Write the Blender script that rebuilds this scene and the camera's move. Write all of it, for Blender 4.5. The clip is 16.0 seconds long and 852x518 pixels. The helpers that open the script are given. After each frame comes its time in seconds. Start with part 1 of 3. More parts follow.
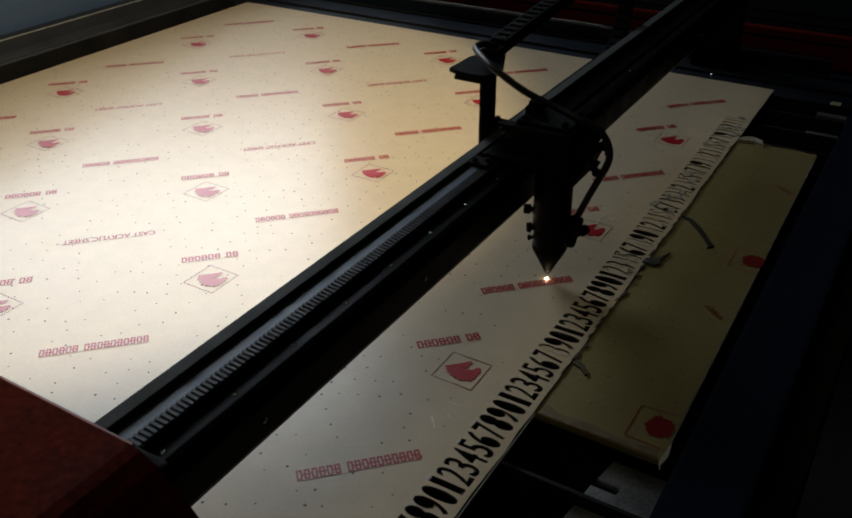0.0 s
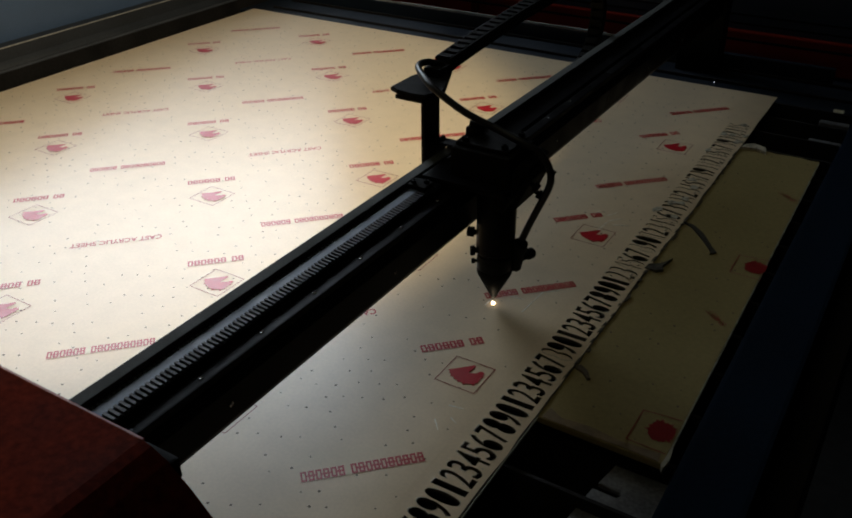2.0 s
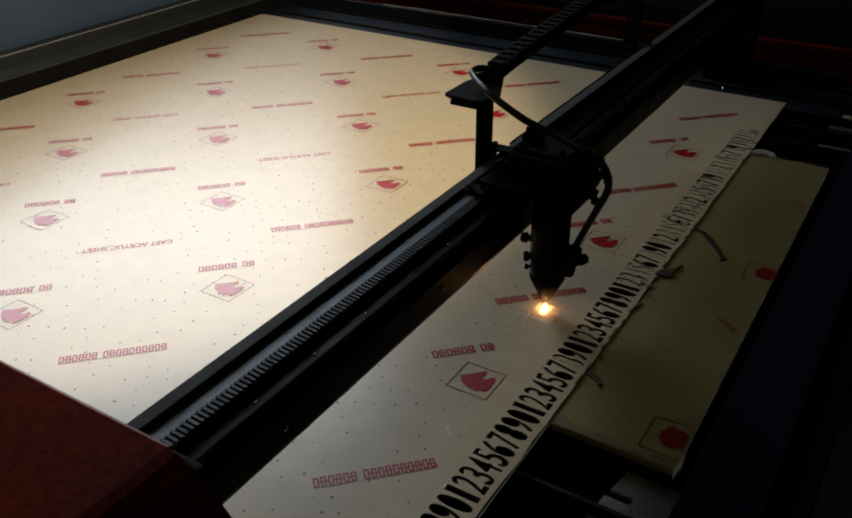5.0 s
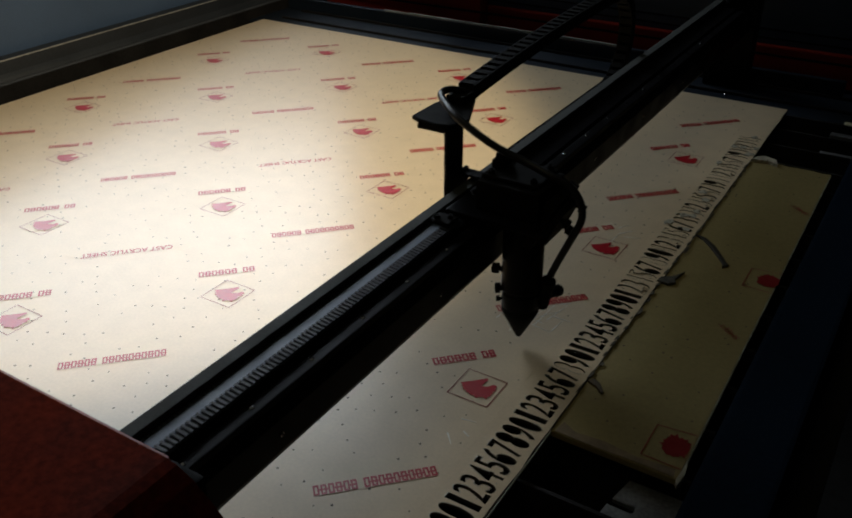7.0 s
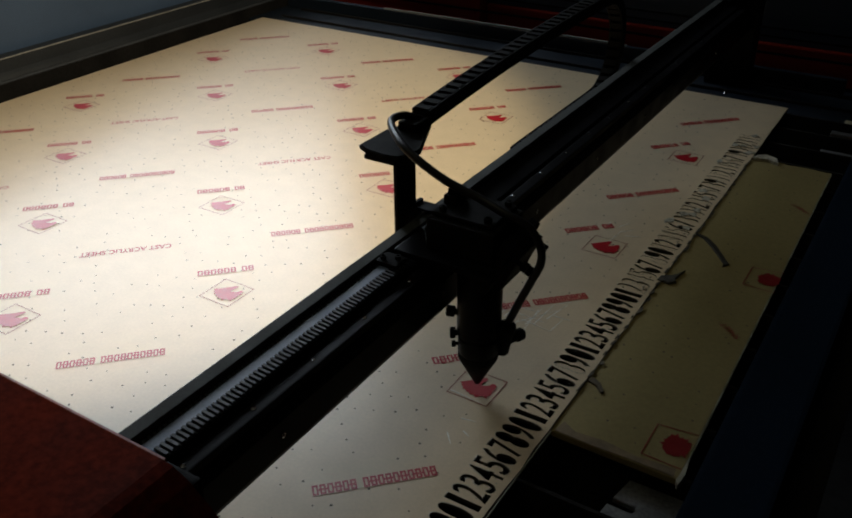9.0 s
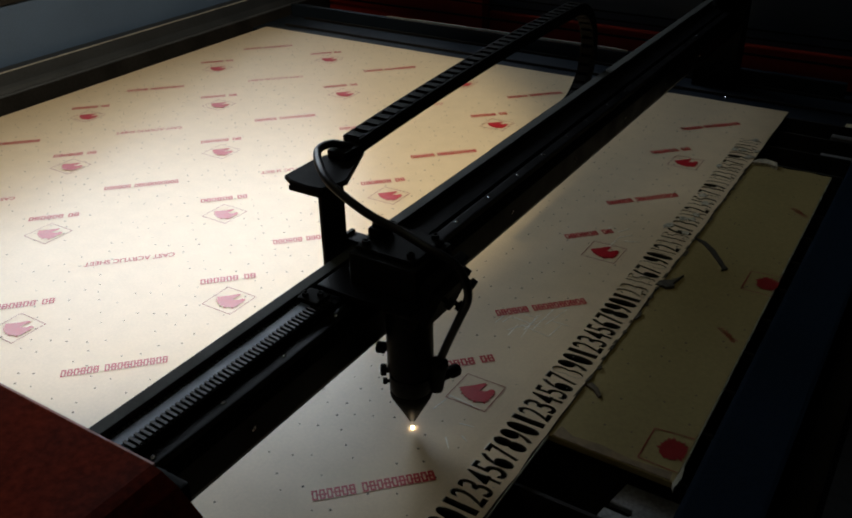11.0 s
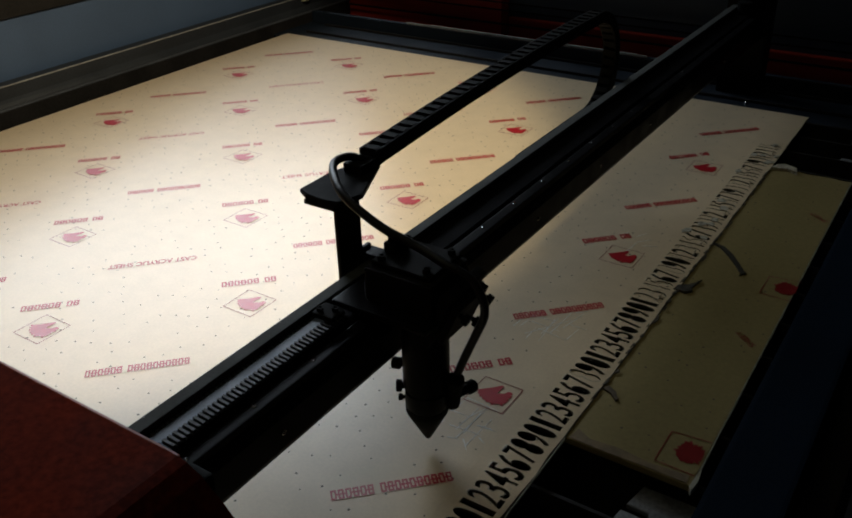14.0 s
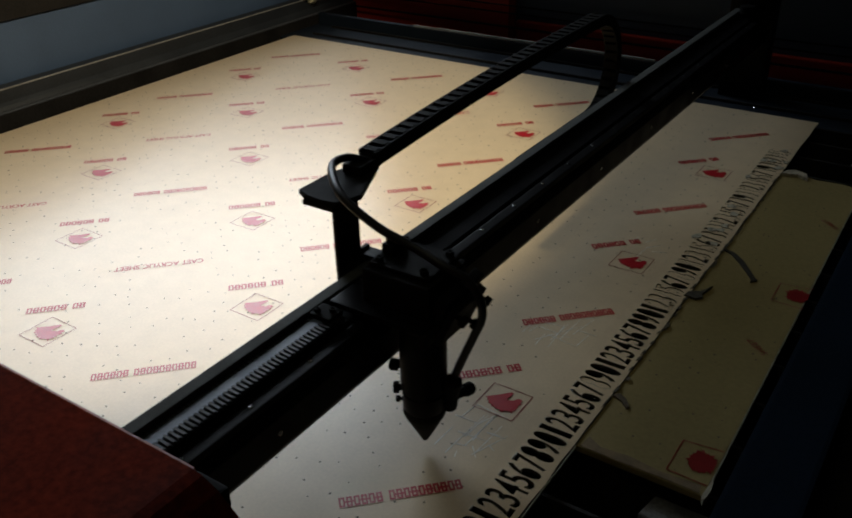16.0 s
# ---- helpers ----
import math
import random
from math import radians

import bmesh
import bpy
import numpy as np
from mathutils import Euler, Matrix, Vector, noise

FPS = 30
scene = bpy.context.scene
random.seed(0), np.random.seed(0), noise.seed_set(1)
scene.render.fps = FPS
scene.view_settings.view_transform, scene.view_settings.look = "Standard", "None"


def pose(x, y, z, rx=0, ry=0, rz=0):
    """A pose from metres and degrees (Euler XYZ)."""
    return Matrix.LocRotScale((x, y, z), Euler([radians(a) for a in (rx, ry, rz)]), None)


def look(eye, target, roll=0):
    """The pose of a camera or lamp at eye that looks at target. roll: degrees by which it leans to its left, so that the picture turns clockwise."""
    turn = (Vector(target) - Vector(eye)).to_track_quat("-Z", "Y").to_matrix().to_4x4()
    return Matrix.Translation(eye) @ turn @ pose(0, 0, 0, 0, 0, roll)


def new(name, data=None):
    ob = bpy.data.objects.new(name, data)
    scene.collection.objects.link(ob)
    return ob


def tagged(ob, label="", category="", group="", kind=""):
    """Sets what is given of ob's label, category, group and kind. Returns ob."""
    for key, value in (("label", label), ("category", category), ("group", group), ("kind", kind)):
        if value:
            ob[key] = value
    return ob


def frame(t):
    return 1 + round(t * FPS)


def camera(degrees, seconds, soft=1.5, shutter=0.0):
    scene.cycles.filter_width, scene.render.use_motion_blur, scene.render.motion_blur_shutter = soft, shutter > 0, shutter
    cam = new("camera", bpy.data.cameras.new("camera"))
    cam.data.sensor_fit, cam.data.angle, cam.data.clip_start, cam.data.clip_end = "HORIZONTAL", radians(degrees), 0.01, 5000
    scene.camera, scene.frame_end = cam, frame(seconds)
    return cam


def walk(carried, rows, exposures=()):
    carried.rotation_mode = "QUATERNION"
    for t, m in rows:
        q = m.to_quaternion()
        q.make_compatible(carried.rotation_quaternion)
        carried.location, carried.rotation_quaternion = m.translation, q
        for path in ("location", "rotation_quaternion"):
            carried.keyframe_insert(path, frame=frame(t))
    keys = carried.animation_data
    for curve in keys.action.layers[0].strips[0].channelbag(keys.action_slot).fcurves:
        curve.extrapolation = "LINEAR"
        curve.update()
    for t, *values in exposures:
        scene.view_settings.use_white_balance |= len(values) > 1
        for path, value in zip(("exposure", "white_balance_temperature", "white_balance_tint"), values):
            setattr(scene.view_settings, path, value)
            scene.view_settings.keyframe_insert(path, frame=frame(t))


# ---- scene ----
from mathutils import geometry

cam = camera(52.6, 16.0, soft=1.9, shutter=0.5)
PATH = [
    (0, (0.179, -0.451, 0.406), (-0.718, 1.012, -0.62), -0.5),
    (0.5, (0.179, -0.453, 0.407), (-0.72, 1.01, -0.619), -0.4),
    (1, (0.179, -0.455, 0.407), (-0.722, 1.008, -0.616), -0.4),
    (1.5, (0.181, -0.456, 0.409), (-0.726, 1.007, -0.61), -0.4),
    (2, (0.182, -0.456, 0.408), (-0.727, 1.009, -0.606), -0.4),
    (2.5, (0.181, -0.458, 0.409), (-0.731, 1.006, -0.603), -0.4),
    (3, (0.181, -0.458, 0.408), (-0.735, 1.006, -0.602), -0.4),
    (3.5, (0.179, -0.458, 0.408), (-0.738, 1.005, -0.601), -0.4),
    (4, (0.178, -0.459, 0.409), (-0.74, 1.005, -0.599), -0.4),
    (6.5, (0.177, -0.459, 0.41), (-0.748, 1.007, -0.588), -0.5),
    (7, (0.175, -0.457, 0.409), (-0.748, 1.012, -0.586), -0.3),
    (7.5, (0.172, -0.455, 0.407), (-0.748, 1.015, -0.589), -0.3),
    (8, (0.17, -0.455, 0.406), (-0.753, 1.013, -0.59), -0.3),
    (8.5, (0.172, -0.454, 0.408), (-0.75, 1.012, -0.591), -0.3),
    (9, (0.174, -0.455, 0.408), (-0.748, 1.013, -0.59), -0.3),
    (11.5, (0.185, -0.456, 0.413), (-0.764, 1.004, -0.571), -1.3),
    (12, (0.186, -0.457, 0.413), (-0.771, 1.0, -0.569), -1.4),
    (12.5, (0.191, -0.456, 0.413), (-0.775, 0.997, -0.564), -1.4),
    (13, (0.191, -0.459, 0.413), (-0.779, 0.991, -0.565), -1.5),
    (13.5, (0.19, -0.458, 0.414), (-0.787, 0.987, -0.564), -1.6),
    (14, (0.188, -0.461, 0.414), (-0.795, 0.984, -0.56), -1.6),
    (14.5, (0.187, -0.462, 0.415), (-0.8, 0.982, -0.555), -1.5),
    (15, (0.185, -0.46, 0.415), (-0.803, 0.984, -0.554), -1.4),
    (15.5, (0.181, -0.461, 0.414), (-0.809, 0.984, -0.552), -1.4),
    (16, (0.18, -0.459, 0.413), (-0.809, 0.985, -0.556), -1.3),
]
walk(cam, [(t, look(eye, target, roll)) for t, eye, target, roll in PATH])

# seconds, place of the cutting head across and along the bed
HEAD = [
    (0, -0.0660, 0.1520),
    (0.5, -0.0710, 0.1220),
    (1, -0.0900, 0.1210),
    (1.5, -0.0960, 0.1390),
    (2, -0.0950, 0.0990),
    (2.5, -0.0890, 0.1010),
    (3, -0.0720, 0.1150),
    (3.5, -0.0710, 0.0970),
    (4, -0.0650, 0.1150),
    (4.2, -0.0640, 0.1350),
    (6.3, -0.0670, 0.0810),
    (6.5, -0.0670, 0.0860),
    (7, -0.0680, 0.0700),
    (7.5, -0.0800, -0.0120),
    (8, -0.0800, -0.0000),
    (8.5, -0.0660, -0.0010),
    (9, -0.0660, -0.0020),
    (9.2, -0.0720, -0.0170),
    (11.3, -0.0880, -0.0580),
    (11.5, -0.0890, -0.0440),
    (12, -0.0720, -0.0330),
    (12.5, -0.0690, -0.0570),
    (13, -0.0640, -0.0300),
    (13.5, -0.0710, -0.0160),
    (14, -0.0790, -0.0720),
    (14.5, -0.0810, -0.0460),
    (15, -0.0790, -0.0730),
    (15.5, -0.0700, -0.0600),
    (16, -0.0890, -0.0720),
]

# ---- light ----
world = bpy.data.worlds.new("dark_workshop")
scene.world = world
world.use_nodes = True
world.node_tree.nodes["Background"].inputs[0].default_value = (0.55, 0.75, 1.0, 1)
world.node_tree.nodes["Background"].inputs[1].default_value = 0.004

lamp = bpy.data.lights.new("work_lamp", "SPOT")
lamp.energy, lamp.color = 12.6, (1.0, 0.85, 0.58)
lamp.spot_size, lamp.spot_blend, lamp.shadow_soft_size = radians(92), 0.32, 0.03
new("work_lamp", lamp).matrix_world = look((-0.37, 0.20, 0.66), (-0.69, 0.20, 0.0))

# cool light of a doorway beyond the machine's far corner
door = bpy.data.lights.new("doorway_light", "AREA")
door.shape, door.size, door.size_y, door.energy, door.color = "RECTANGLE", 1.25, 0.70, 5.5, (0.80, 0.90, 1.0)
door.spread = radians(100)
new("doorway_light", door).matrix_world = look((-1.65, 0.88, 0.92), (-0.25, -0.45, 0.0))

# unseen warm fill added to brighten the digit strip and offcut
strip_fill = bpy.data.lights.new("strip_fill_lamp", "AREA")
strip_fill.shape, strip_fill.size, strip_fill.size_y, strip_fill.energy, strip_fill.color = "RECTANGLE", 0.75, 1.0, 0.10, (1.0, 0.93, 0.60)
strip_fill.spread = radians(44)
new("strip_fill_lamp", strip_fill).matrix_world = look((-0.38, -0.20, 0.74), (-0.26, 0.14, 0.0))
# dim unseen panel under the ceiling, added as ambient fill for the shadows
panel = bpy.data.lights.new("ambient_fill", "AREA")
panel.shape, panel.size, panel.size_y, panel.energy, panel.color = "RECTANGLE", 3.0, 3.0, 0.9, (1.0, 0.96, 0.80)
new("ambient_fill", panel).matrix_world = pose(-0.4, 0.1, 2.5)
scene.view_settings.exposure = 0.0


# ---- materials ----
def material(name, colour, rough=0.6, metal=0.0, vary=0.25, scale=30.0, fine=220.0, bump=0.15, depth=0.0006, rand=0.0, spec=0.5, island=False, rvary=0.1):
    """Two scales of variation in colour and gloss, with fine relief."""
    m = bpy.data.materials.new(name)
    m.use_nodes = True
    n, l = m.node_tree.nodes, m.node_tree.links
    p = n["Principled BSDF"]
    p.inputs["Metallic"].default_value = metal
    p.inputs["Specular IOR Level"].default_value = spec
    co = n.new("ShaderNodeTexCoord")
    big, small = n.new("ShaderNodeTexNoise"), n.new("ShaderNodeTexNoise")
    big.inputs["Scale"].default_value, small.inputs["Scale"].default_value = scale, fine
    big.inputs["Detail"].default_value, small.inputs["Detail"].default_value = 4, 3
    for x in (big, small):
        l.new(co.outputs["Object"], x.inputs["Vector"])
    add = n.new("ShaderNodeMath"); add.operation = "ADD"
    l.new(big.outputs["Fac"], add.inputs[0]); l.new(small.outputs["Fac"], add.inputs[1])
    ramp = n.new("ShaderNodeMapRange")
    ramp.inputs["From Min"].default_value, ramp.inputs["From Max"].default_value = 0.7, 1.3
    ramp.inputs["To Min"].default_value, ramp.inputs["To Max"].default_value = 1 - vary, 1 + vary
    l.new(add.outputs[0], ramp.inputs["Value"])
    fac = ramp.outputs[0]
    if rand:
        info = n.new("ShaderNodeNewGeometry" if island else "ShaderNodeObjectInfo")
        r2 = n.new("ShaderNodeMapRange")
        r2.inputs["To Min"].default_value, r2.inputs["To Max"].default_value = 1 - rand, 1 + rand
        l.new(info.outputs["Random Per Island" if island else "Random"], r2.inputs["Value"])
        mul = n.new("ShaderNodeMath"); mul.operation = "MULTIPLY"
        l.new(fac, mul.inputs[0]); l.new(r2.outputs[0], mul.inputs[1])
        fac = mul.outputs[0]
    mix = n.new("ShaderNodeVectorMath"); mix.operation = "SCALE"
    mix.inputs[0].default_value = colour
    l.new(fac, mix.inputs["Scale"])
    l.new(mix.outputs[0], p.inputs["Base Color"])
    rr = n.new("ShaderNodeMapRange")
    rr.inputs["From Min"].default_value, rr.inputs["From Max"].default_value = 0.3, 0.7
    rr.inputs["To Min"].default_value, rr.inputs["To Max"].default_value = max(0.03, rough - rvary), min(1, rough + rvary)
    l.new(big.outputs["Fac"], rr.inputs["Value"]); l.new(rr.outputs[0], p.inputs["Roughness"])
    b = n.new("ShaderNodeBump")
    b.inputs["Strength"].default_value, b.inputs["Distance"].default_value = bump, depth
    l.new(small.outputs["Fac"], b.inputs["Height"]); l.new(b.outputs[0], p.inputs["Normal"])
    return m


def glow(name, colour, strength):
    m = bpy.data.materials.new(name)
    m.use_nodes = True
    p = m.node_tree.nodes["Principled BSDF"]
    p.inputs["Base Color"].default_value = (0.9, 0.7, 0.5, 1)
    p.inputs["Emission Color"].default_value = (*colour, 1)
    p.inputs["Emission Strength"].default_value = strength
    return m


PAPER = material("masking_paper", (0.675, 0.54, 0.36), 0.30, rvary=0.02, spec=0.85, vary=0.06, scale=45, fine=420, bump=0.10, depth=0.0003)
# darker worn paper, its base also lowered for shade over the offcut
PAPER_OLD = material("worn_shaded_paper", (0.29, 0.232, 0.098), 0.6, rvary=0.03, spec=0.3, vary=0.11, scale=9, fine=300, bump=0.3, depth=0.0004)
ACRYLIC = material("acrylic_edge", (0.42, 0.40, 0.33), 0.25, vary=0.1, scale=60)
INK = material("red_ink", (0.42, 0.012, 0.020), 0.31, rvary=0.02, spec=0.80, vary=0.12, scale=120, fine=900)
CHARRED = material("charred_cut_edge", (0.050, 0.042, 0.030), 0.4, vary=0.5, scale=160, fine=900)
INK_LINE = material("thin_red_ink", (0.24, 0.018, 0.018), 0.31, rvary=0.02, spec=0.75, vary=0.15, scale=120, fine=900)
DOT = material("dark_dot", (0.10, 0.075, 0.05), 0.7, vary=0.2)
SCRATCH = material("frosted_cut", (0.85, 0.82, 0.74), 0.32, spec=0.9, vary=0.15, scale=200)
BLACK = material("black_anodised", (0.005, 0.005, 0.006), 0.40, metal=0.0, vary=0.3, scale=40, fine=600, bump=0.1, spec=0.06)
BLACK_MATT = material("black_plastic", (0.007, 0.007, 0.007), 0.68, vary=0.25, scale=60, fine=800, rand=0.2, spec=0.06)
GREY_TOP = material("grey_flange_paint", (0.036, 0.039, 0.035), 0.8, vary=0.2, scale=30, fine=500)
BELT = material("belt_rubber", (0.10, 0.13, 0.19), 0.5, vary=0.15, scale=60, fine=600)
BELT_LOW = material("dark_belt_rubber", (0.014, 0.019, 0.029), 0.5, vary=0.15, scale=60, fine=600)
RACK = material("toothed_belt_rubber", (0.006, 0.007, 0.009), 0.55, vary=0.3, scale=80, fine=700)
STEEL = material("bright_steel", (0.55, 0.56, 0.58), 0.22, metal=1.0, vary=0.2, scale=80, fine=900)
DULL_STEEL = material("dull_galvanised_steel", (0.34, 0.35, 0.36), 0.45, metal=0.8, vary=0.35, scale=35, fine=400)
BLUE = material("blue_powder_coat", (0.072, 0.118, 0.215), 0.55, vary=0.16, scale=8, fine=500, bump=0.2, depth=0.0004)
# housing blue taken far down, so weak light is baked into sill and rail
BLUE_SHADED = material("deep_shaded_blue_paint", (0.006, 0.012, 0.022), 0.5, vary=0.22, scale=10, fine=500, bump=0.2)
# BLUE darkened: the far end's shade is put into the base colour
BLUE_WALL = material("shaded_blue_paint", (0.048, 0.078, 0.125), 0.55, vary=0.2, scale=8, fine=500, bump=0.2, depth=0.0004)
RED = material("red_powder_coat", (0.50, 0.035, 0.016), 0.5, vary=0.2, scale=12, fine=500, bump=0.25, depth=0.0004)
# near-black base and low gloss carry the shade on the side frame
FRAME_SHADED = material("shaded_frame_paint", (0.004, 0.010, 0.020), 0.75, vary=0.25, scale=9, fine=400, bump=0.2, spec=0.05)
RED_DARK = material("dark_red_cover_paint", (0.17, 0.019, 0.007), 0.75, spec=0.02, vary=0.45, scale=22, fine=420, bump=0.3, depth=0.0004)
RAIL_GREY = material("grey_rail_paint", (0.026, 0.031, 0.040), 0.55, vary=0.25, scale=18, fine=300)
RAIL_LIP = material("blue_grey_lip", (0.085, 0.095, 0.115), 0.5, vary=0.2, scale=20)
RAIL_EDGE = material("bright_edge_line", (0.34, 0.34, 0.33), 0.4, vary=0.3, scale=40)
SOOT = material("sooty_steel", (0.014, 0.013, 0.013), 0.7, vary=0.4, scale=20, fine=300, rand=0.3, spec=0.25)
ROOM = material("dark_workshop_wall", (0.05, 0.048, 0.045), 0.85, vary=0.3, scale=3, fine=40)
CREAM = material("cream_plastic", (0.62, 0.58, 0.40), 0.45, vary=0.12)
HOSE = material("black_rubber_hose", (0.010, 0.010, 0.011), 0.42, vary=0.25, scale=60, fine=500, spec=0.25)
CORE_GLOW = glow("laser_core_glow", (1.0, 0.80, 0.55), 30)
FLARE_GLOW = glow("laser_flare_glow", (1.0, 0.46, 0.15), 85)


# ---- mesh helpers ----
def add_box(bm, x0, x1, y0, y1, z0, z1, bevel=0.0, m=None):
    g = bmesh.ops.create_cube(bm, size=1, matrix=Matrix.LocRotScale(((x0 + x1) / 2, (y0 + y1) / 2, (z0 + z1) / 2), None, (x1 - x0, y1 - y0, z1 - z0)))
    vs = g["verts"]
    if bevel:
        r = bmesh.ops.bevel(bm, geom=list({e for v in vs for e in v.link_edges}), offset=bevel, segments=2, affect="EDGES", profile=0.7)
        vs = list({v for f in r["faces"] for v in f.verts} | {v for v in vs if v.is_valid})
    if m is not None:
        bmesh.ops.transform(bm, matrix=m, verts=vs)
    return vs


def box(*a, **k):
    bm = bmesh.new()
    add_box(bm, *a, **k)
    return bm


def add_lathe(bm, profile, m=None, seg=28):
    """A turned solid about z from (radius, height) pairs."""
    rings = []
    for r, z in profile:
        rings.append([bm.verts.new((r * math.cos(2 * math.pi * i / seg), r * math.sin(2 * math.pi * i / seg), z)) for i in range(seg)])
    for a, b in zip(rings, rings[1:]):
        for i in range(seg):
            bm.faces.new((a[i], a[(i + 1) % seg], b[(i + 1) % seg], b[i]))
    bm.faces.new(rings[0][::-1]); bm.faces.new(rings[-1])
    if m is not None:
        bmesh.ops.transform(bm, matrix=m, verts=[v for r in rings for v in r])


def lathe(profile, m=None, seg=28):
    bm = bmesh.new()
    add_lathe(bm, profile, m, seg)
    return bm


def extrude_poly(points, z0, z1, bevel=0.0):
    """A flat plate from an outline in the plane."""
    bm = bmesh.new()
    lo = [bm.verts.new((x, y, z0)) for x, y in points]
    hi = [bm.verts.new((x, y, z1)) for x, y in points]
    n = len(points)
    bm.faces.new(hi); bm.faces.new(lo[::-1])
    for i in range(n):
        bm.faces.new((lo[i], lo[(i + 1) % n], hi[(i + 1) % n], hi[i]))
    bmesh.ops.recalc_face_normals(bm, faces=bm.faces)
    if bevel:
        bmesh.ops.bevel(bm, geom=[e for e in bm.edges if abs(e.verts[0].co.z - e.verts[1].co.z) < 1e-6 and e.verts[0].co.z > z0 + 1e-6], offset=bevel, segments=2, affect="EDGES")
    return bm


def profile_along(points, y0, y1):
    """A bar along y from its section in x and z."""
    bm = bmesh.new()
    a = [bm.verts.new((x, y0, z)) for x, z in points]
    b = [bm.verts.new((x, y1, z)) for x, z in points]
    n = len(points)
    bm.faces.new(a); bm.faces.new(b[::-1])
    for i in range(n):
        bm.faces.new((a[i], b[i], b[(i + 1) % n], a[(i + 1) % n]))
    bmesh.ops.recalc_face_normals(bm, faces=bm.faces)
    return bm


def tube_along(points, radius, seg=10, steps=6):
    """A round hose along a smooth line through the points."""
    P = [Vector(p) for p in points]
    line = []
    for i in range(len(P) - 1):
        a, b, c, d = P[max(i - 1, 0)], P[i], P[i + 1], P[min(i + 2, len(P) - 1)]
        for k in range(steps):
            t = k / steps
            line.append(0.5 * ((2 * b) + (c - a) * t + (2 * a - 5 * b + 4 * c - d) * t * t + (3 * b - a - 3 * c + d) * t ** 3))
    line.append(P[-1])
    bm = bmesh.new()
    rings, up = [], Vector((0, 0, 1))
    for i, p in enumerate(line):
        d = (line[min(i + 1, len(line) - 1)] - line[max(i - 1, 0)]).normalized()
        side = d.cross(up)
        side = side.normalized() if side.length > 1e-4 else Vector((1, 0, 0))
        up = side.cross(d).normalized()
        rings.append([bm.verts.new(p + radius * (math.cos(2 * math.pi * k / seg) * side + math.sin(2 * math.pi * k / seg) * up)) for k in range(seg)])
    for a, b in zip(rings, rings[1:]):
        for k in range(seg):
            bm.faces.new((a[k], a[(k + 1) % seg], b[(k + 1) % seg], b[k]))
    bm.faces.new(rings[0][::-1]); bm.faces.new(rings[-1])
    bmesh.ops.recalc_face_normals(bm, faces=bm.faces)
    return bm


def mesh_of(name, bm, mat, smooth=False):
    me = bpy.data.meshes.new(name)
    bm.to_mesh(me)
    bm.free()
    me.materials.append(mat)
    if smooth:
        me.polygons.foreach_set("use_smooth", [True] * len(me.polygons))
        me.set_sharp_from_angle(angle=radians(38))
    return me


def part(name, bm, mat, parent, label="", smooth=False):
    ob = new(name, bm if isinstance(bm, bpy.types.Mesh) else mesh_of(name, bm, mat, smooth))
    ob.parent = parent
    return tagged(ob, label)


def thing(name, label, category, group="", kind="", at=(0, 0, 0)):
    ob = new(name)
    ob.location = at
    ob.empty_display_size = 0.02
    return tagged(ob, label, category, group, kind)


def structure(name, bm, mat, label=""):
    return tagged(new(name, mesh_of(name, bm, mat)), label, "", "", "structure")


def glyph_mesh(text, size, mat, bold=0.0):
    """Flat letters in the built-in font, centred, as a mesh."""
    cu = bpy.data.curves.new("letters", "FONT")
    cu.body, cu.size, cu.align_x, cu.align_y, cu.offset = text, size, "CENTER", "CENTER", bold
    ob = bpy.data.objects.new("letters", cu)
    scene.collection.objects.link(ob)
    bpy.context.view_layer.update()
    dg = bpy.context.evaluated_depsgraph_get()
    me = bpy.data.meshes.new_from_object(ob.evaluated_get(dg))
    bpy.data.objects.remove(ob)
    me.materials.clear(); me.materials.append(mat)
    return me


